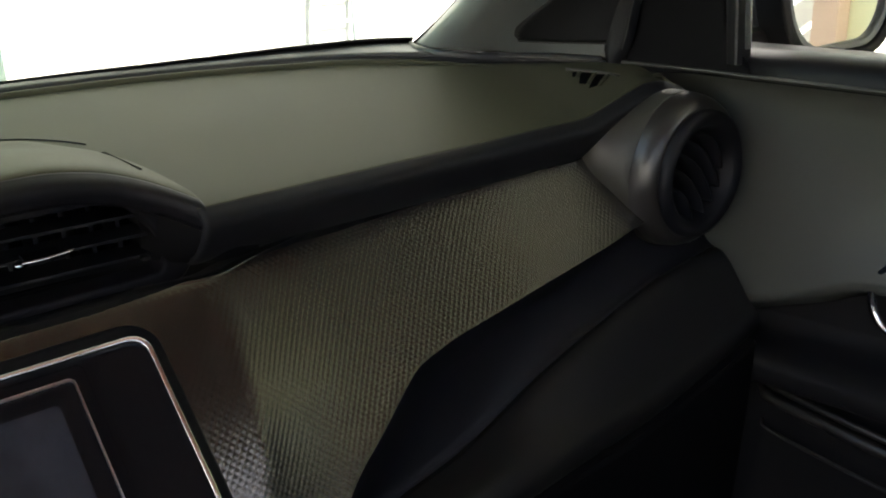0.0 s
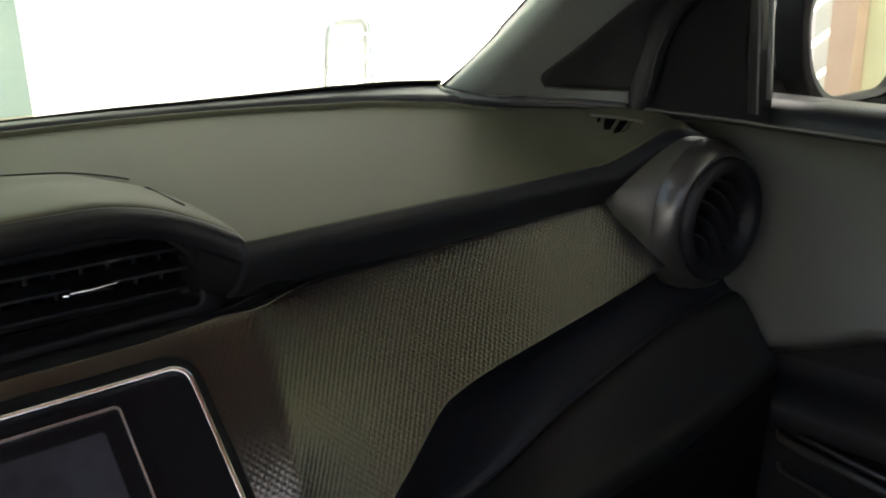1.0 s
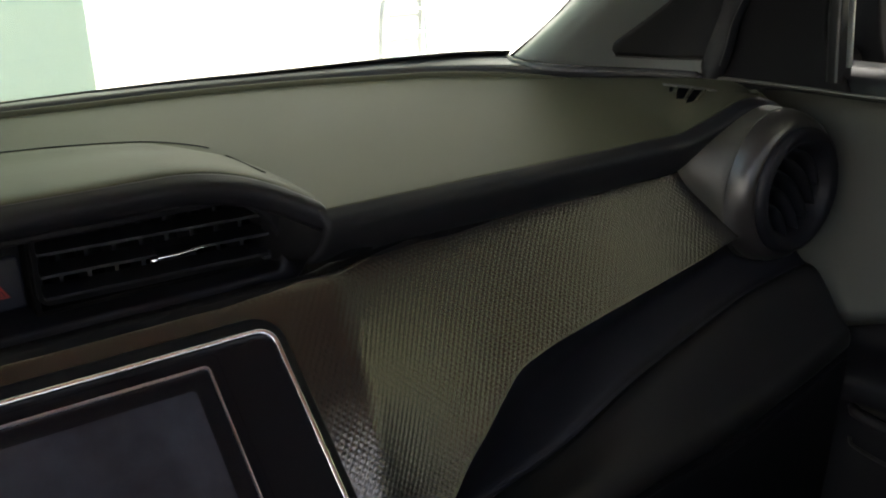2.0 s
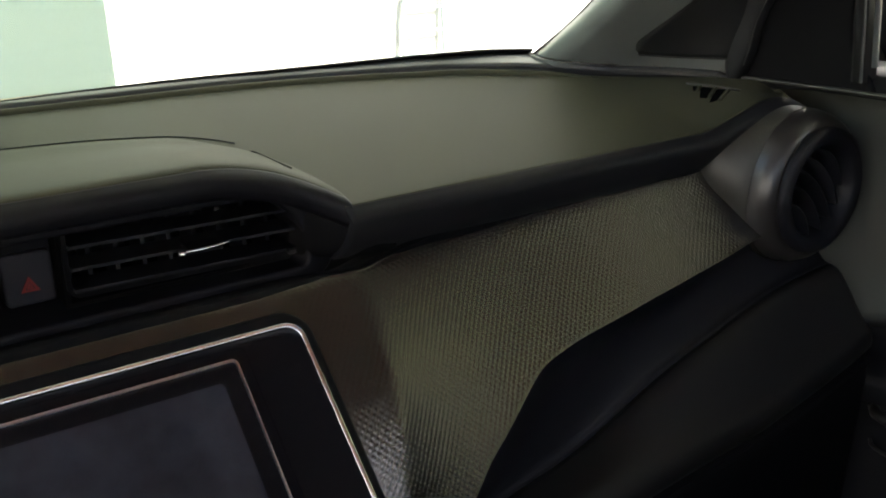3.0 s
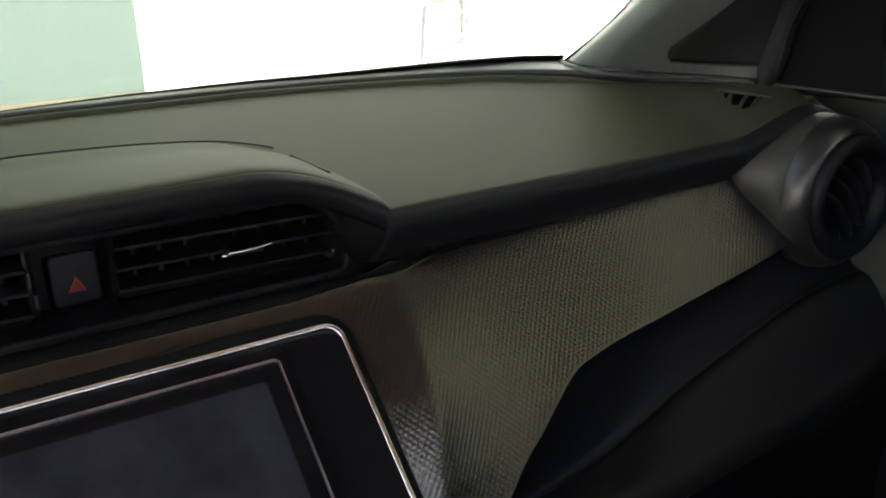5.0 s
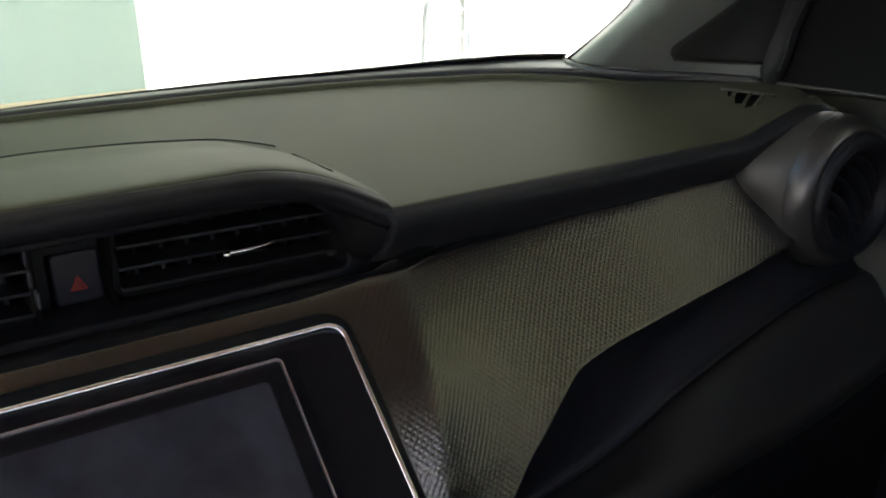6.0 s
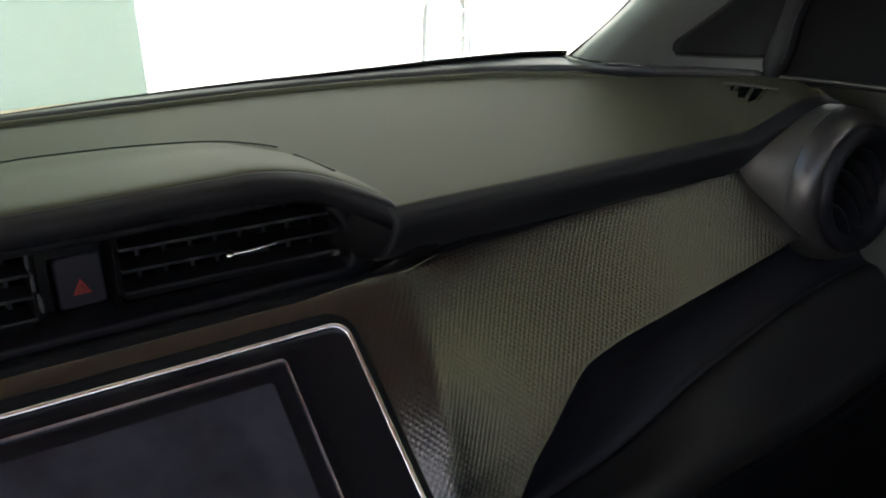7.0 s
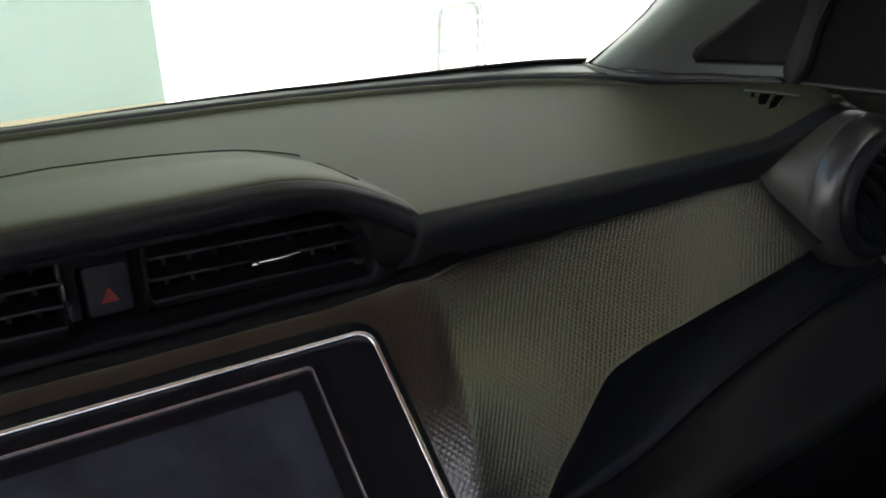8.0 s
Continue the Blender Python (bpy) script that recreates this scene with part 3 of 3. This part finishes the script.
# Solid black blocks on the pad stand in for the dark of open slots.
for slot in (((0.5945, -0.0315), (0.5970, -0.0345), (0.5910, -0.0380), (0.5893, -0.0362)), ((0.5989, -0.0371), (0.6055, -0.0455), (0.5900, -0.0526), (0.5857, -0.0480)), ((0.6061, -0.0485), (0.6125, -0.0549), (0.5947, -0.0610), (0.5872, -0.0587))):
    obj("slot", [on_pad(x, y, h) for h in (0.0006, -0.004) for x, y in slot], [(3, 2, 1, 0), (4, 5, 6, 7)] + [(k, (k + 1) % 4, 4 + (k + 1) % 4, 4 + k) for k in range(4)], VOID, demist, smooth=False)
    mid = [((1 - q) * (slot[1][0] + 0.0022) + q * (slot[2][0] + 0.0014), (1 - q) * (slot[1][1] - 0.0028) + q * (slot[2][1] - 0.0018)) for q in np.linspace(0, 1, 6)]
    obj("louvre", *tube([on_pad(x, y, 0.0006) for x, y in mid], 0.0014, 8), PAD, demist)
obj("back_bar", *tube([on_pad(0.593 + 0.0286 * q, -0.0244 - 0.0407 * q, 0.0008) for q in np.linspace(0, 1, 9)], 0.0014, 8), WING, demist)

door = thing("passenger_door", "black moulded passenger door panel, closed", "car door", (0.72, -0.5, 0.8))
prof = [(0.688, 1.0625), (0.696, 1.058), (0.703, 1.051), (0.710, 1.041), (0.716, 1.028), (0.720, 1.010), (0.724, 0.985), (0.724, 0.955), (0.719, 0.925), (0.711, 0.902), (0.709, 0.892), (0.718, 0.882), (0.752, 0.870)]
obj("panel", *loft([[(x, y, z - 0.40 * min(1, max(0, (0.965 - z) / 0.07)) * max(0, y + 0.28)) for x, z in prof] for y in (0.0, -0.07, -0.14, -0.21, -0.28, -0.4, -0.8, -1.2)], 40, 80), DOORMAT, door, thick=0.01)
low = [(0.760, 0.890), (0.762, 0.84), (0.752, 0.815), (0.722, 0.806), (0.704, 0.800), (0.698, 0.792), (0.702, 0.775), (0.722, 0.764), (0.740, 0.74), (0.742, 0.45)]
obj("lower_panel", *loft([[(x, y, z - 0.10 * max(0, y + 0.30) ** 1) for x, z in low] for y in (-0.03, -0.2, -0.4, -0.8, -1.2)], 20, 80), DARK, door, thick=0.01)
for dz, r in ((0.0, 0.0035), (-0.013, 0.006), (-0.050, 0.002)):
    obj("pocket_edge", *tube(spline([(0.745, -0.165, 0.750 + dz), (0.722, -0.21, 0.751 + dz), (0.716, -0.45, 0.742 + dz), (0.716, -1.0, 0.74 + dz)], 24), r), POD, door)
obj("handle_bezel", *tube([(0.712 + 0.004 * math.cos(a), -0.310 + 0.033 * math.cos(a), 0.884 + 0.034 * math.sin(a)) for a in np.linspace(0, 2 * math.pi, 32, endpoint=False)], 0.004, 8, True), CHROME, door, "chrome inner handle bezel")
obj("ledge_bead", *tube(spline([(0.6405, -0.046, 1.0728), (0.658, -0.085, 1.0700), (0.6705, -0.140, 1.0677), (0.6725, -0.20, 1.0667), (0.6725, -0.60, 1.0668), (0.6725, -1.15, 1.0668)], 50), 0.0017, 8), WING, door)
obj("sill_trim", *loft([[(x, y, z) for x, z in ((0.722, 1.0890), (0.708, 1.0888), (0.695, 1.0876), (0.685, 1.0835), (0.680, 1.0765), (0.677, 1.0675), (0.676, 1.0640), (0.690, 1.0610))] for y in (-0.10, -0.5, -1.2)], 8, 36), SILL, door, thick=0.006)
obj("corner_panel", *loft([[(0.642, -0.036, 1.062), (0.662, -0.09, 1.064), (0.6765, -0.168, 1.065)], [(0.643, -0.037, 1.080), (0.662, -0.095, 1.080), (0.6752, -0.158, 1.082)], [(0.643, -0.038, 1.12), (0.660, -0.10, 1.12), (0.670, -0.141, 1.12)], [(0.640, -0.062, 1.18), (0.655, -0.12, 1.18), (0.666, -0.143, 1.18)], [(0.628, -0.13, 1.245), (0.640, -0.135, 1.245), (0.655, -0.145, 1.245)]], 40, 18), DEEP, door, thick=0.006)
obj("window_post", *loft([[(0.684, -0.132, 1.076), (0.6705, -0.145, 1.076), (0.6690, -0.150, 1.076), (0.6690, -0.155, 1.076), (0.674, -0.157, 1.076), (0.684, -0.160, 1.076)], [(0.66, -0.124, 1.45), (0.649, -0.136, 1.45), (0.648, -0.141, 1.45), (0.648, -0.146, 1.45), (0.653, -0.148, 1.45), (0.66, -0.150, 1.45)]], 4, 16), HARD, door, thick=0.006)
obj("bright_strip", *loft([[(0.672, -0.1612, 1.090), (0.672, -0.1655, 1.090)], [(0.652, -0.1500, 1.45), (0.652, -0.1543, 1.45)]], 2, 2), STEEL, door, "bright metal window strip", thick=0.003)
STRAP = [(1.060, -0.0400, -0.0470), (1.071, -0.0365, -0.0485), (1.0855, -0.0310, -0.0547), (1.1015, -0.0308, -0.0600), (1.126, -0.0350, -0.0657), (1.150, -0.0475, -0.0773), (1.171, -0.0660, -0.0980), (1.240, -0.160, -0.196), (1.430, -0.46, -0.50)]
lean_in = [0.636 - max(0, z - 1.15) * 0.13 for z, a, b in STRAP]
obj("seal", *loft([[(x + 0.010, a + 0.002, z), (x, a - 0.001, z), (x - 0.005, (a + b) / 2, z), (x, b + 0.001, z), (x + 0.010, b - 0.002, z)] for x, (z, a, b) in zip(lean_in, STRAP)], 60, 16), RUBBER, door, "black rubber door seal", thick=0.003)
obj("seal_edge", *tube(spline([(x - 0.001, b - 0.001, z) for x, (z, a, b) in list(zip(lean_in, STRAP))[2:6]], 24), 0.0008, 6), HARD, door)
side = obj("window_pane", [(0.715, -0.18, 1.09), (0.715, -1.1, 1.09), (0.66, -1.1, 1.45), (0.66, -0.19, 1.45)], [(0, 1, 2, 3)], CLEAR, door)
side.visible_shadow = False

# ---- side mirror ----
mir = thing("side_mirror", "black wing mirror outside the passenger window", "side mirror", (0.95, 0.0, 1.05))
mm = pose(1.062, -0.03, 1.116) @ Matrix(((1, 0, -0.2, 0), (0, 1, 0, 0), (0, 0, 1, 0), (0, 0, 0, 1)))
obj("mirror_glass", *plate(rounded(0.220, 0.148, 0.066), 0.0, 0.004, mm), MIRROR, mir, smooth=False)
obj("inner_rim", *ring(rounded(0.240, 0.166, 0.074), rounded(0.220, 0.148, 0.066), -0.006, 0.01, mm), STEEL_RIM, mir, "grey inner mirror rim", bevel=0.002)
obj("rim", *ring(rounded(0.276, 0.192, 0.084), rounded(0.240, 0.166, 0.074), -0.010, 0.03, mm), DEEP, mir, bevel=0.004)
mirror_edge = rounded(0.276, 0.192, 0.084)
v, f = loft([[(x * f, y, z * f) for x, z in mirror_edge + mirror_edge[:1]] for f, y in ((1.0, 0.025), (1.0, 0.05), (0.92, 0.085), (0.7, 0.11), (0.3, 0.125), (0.02, 0.128))], 16, 74)
obj("shell", turned(mm, v), f, PAINT, mir)
obj("arm", *box(0.80, 0.96, -0.01, 0.05, 1.035, 1.075), DEEP, mir, smooth=False, bevel=0.012)

# ---- windscreen ----
ws = thing("windscreen", "clear windscreen with a black edge band", "windscreen", (0, 0.3, 1.08))
base = [(x, rim_end(x) + 0.003, rim_z(x, rim_end(x)) + 0.001) for x in np.linspace(-0.545, 0.545, 41)]
top = [(x * 0.88, y - 0.56, z + 0.36) for x, y, z in base]
pane = obj("pane", *loft([base, top], 8, 60), SCREENGLASS, ws)
pane.visible_shadow = False


def band_top(x, y, z):
    h = np.interp(abs(x), [0.0, 0.12, 0.35, 0.5], [0.0035, 0.004, 0.006, 0.008])
    return (x * 0.998, y - 1.2 * h, z + h)


obj("edge_band", *loft([[(x, y + 0.004, z - 0.006) for x, y, z in base], [band_top(*p) for p in base]], 3, 80), FRIT, ws, "black ceramic edge band", thick=0.002)
obj("side_band", *loft([[(0.5465, 0.152, 1.085), (0.5375, 0.138, 1.0885)], [(0.5415, 0.098, 1.1155), (0.5350, 0.084, 1.1185)], [(0.5385, 0.053, 1.1445), (0.5325, 0.044, 1.1465)], [(0.536, 0.004, 1.181), (0.530, -0.003, 1.182)], [(0.486, -0.405, 1.444), (0.480, -0.408, 1.444)]], 20, 3), FRIT, ws, "black ceramic edge band", thick=0.002)

# ---- car shell ----
shell = thing("car_cabin", "unseen partial car cabin added to shape light and reflections", "car body", (0, -1, 0.3))
# Short unseen roof; its brown is there to tint the trim's reflection.
obj("reflected_roof_lining", *box(-0.66, 0.66, -0.60, -0.13, 1.46, 1.48), LINER, shell, smooth=False)
# Unseen rails, lowered to darken what the passenger trim reflects.
for sx in (-1, 1):
    obj("shading_cant_rail", *loft([[(sx * x, y, z) for x, z in ((0.55, 1.462), (0.575, 1.440), (0.605, 1.385), (0.645, 1.320), (0.668, 1.300), (0.690, 1.320), (0.700, 1.47))] for y in (-0.12, -0.4, -0.74)], 12, 24), LINER, shell, thick=0.01)
obj("floor_pan", *box(-0.78, 0.78, -2.6, 0.4, 0.28, 0.31), CARPET, shell, smooth=False)
obj("bulkhead", *box(-0.78, 0.78, 0.40, 0.42, 0.28, 1.04), DARK, shell, smooth=False)
# Unseen mask; its opening lets in light for the trim's bright strip.
obj("rear_light_mask", *joined(box(-0.78, 0.54, -0.74, -0.72, 0.28, 0.92), box(0.16, 0.22, -0.74, -0.72, 0.92, 1.36), box(0.22, 0.54, -0.74, -0.72, 0.92, 1.13), box(0.54, 0.78, -0.74, -0.72, 0.28, 1.47), box(-0.78, 0.54, -0.74, -0.72, 1.36, 1.47)), CARPET, shell, smooth=False)
obj("side_panel", *box(-0.78, -0.74, -1.55, -1.25, 0.28, 1.47), DOORMAT, shell, smooth=False)
obj("side_panel", *box(-0.78, -0.74, -1.25, 0.4, 0.28, 0.95), DARK, shell, smooth=False)
obj("pillar", *loft([[(-0.56, 0.14, 1.07), (-0.70, 0.0, 1.06)], [(-0.49, -0.42, 1.45), (-0.62, -0.45, 1.45)]], 4, 4), PILLAR, shell, thick=0.02)
obj("side_panel", *box(0.70, 0.74, -1.55, -1.1, 1.04, 1.47), DOORMAT, shell, smooth=False)
obj("side_panel", *box(0.76, 0.80, -2.6, 0.4, 0.28, 1.04), DARK, shell, smooth=False)
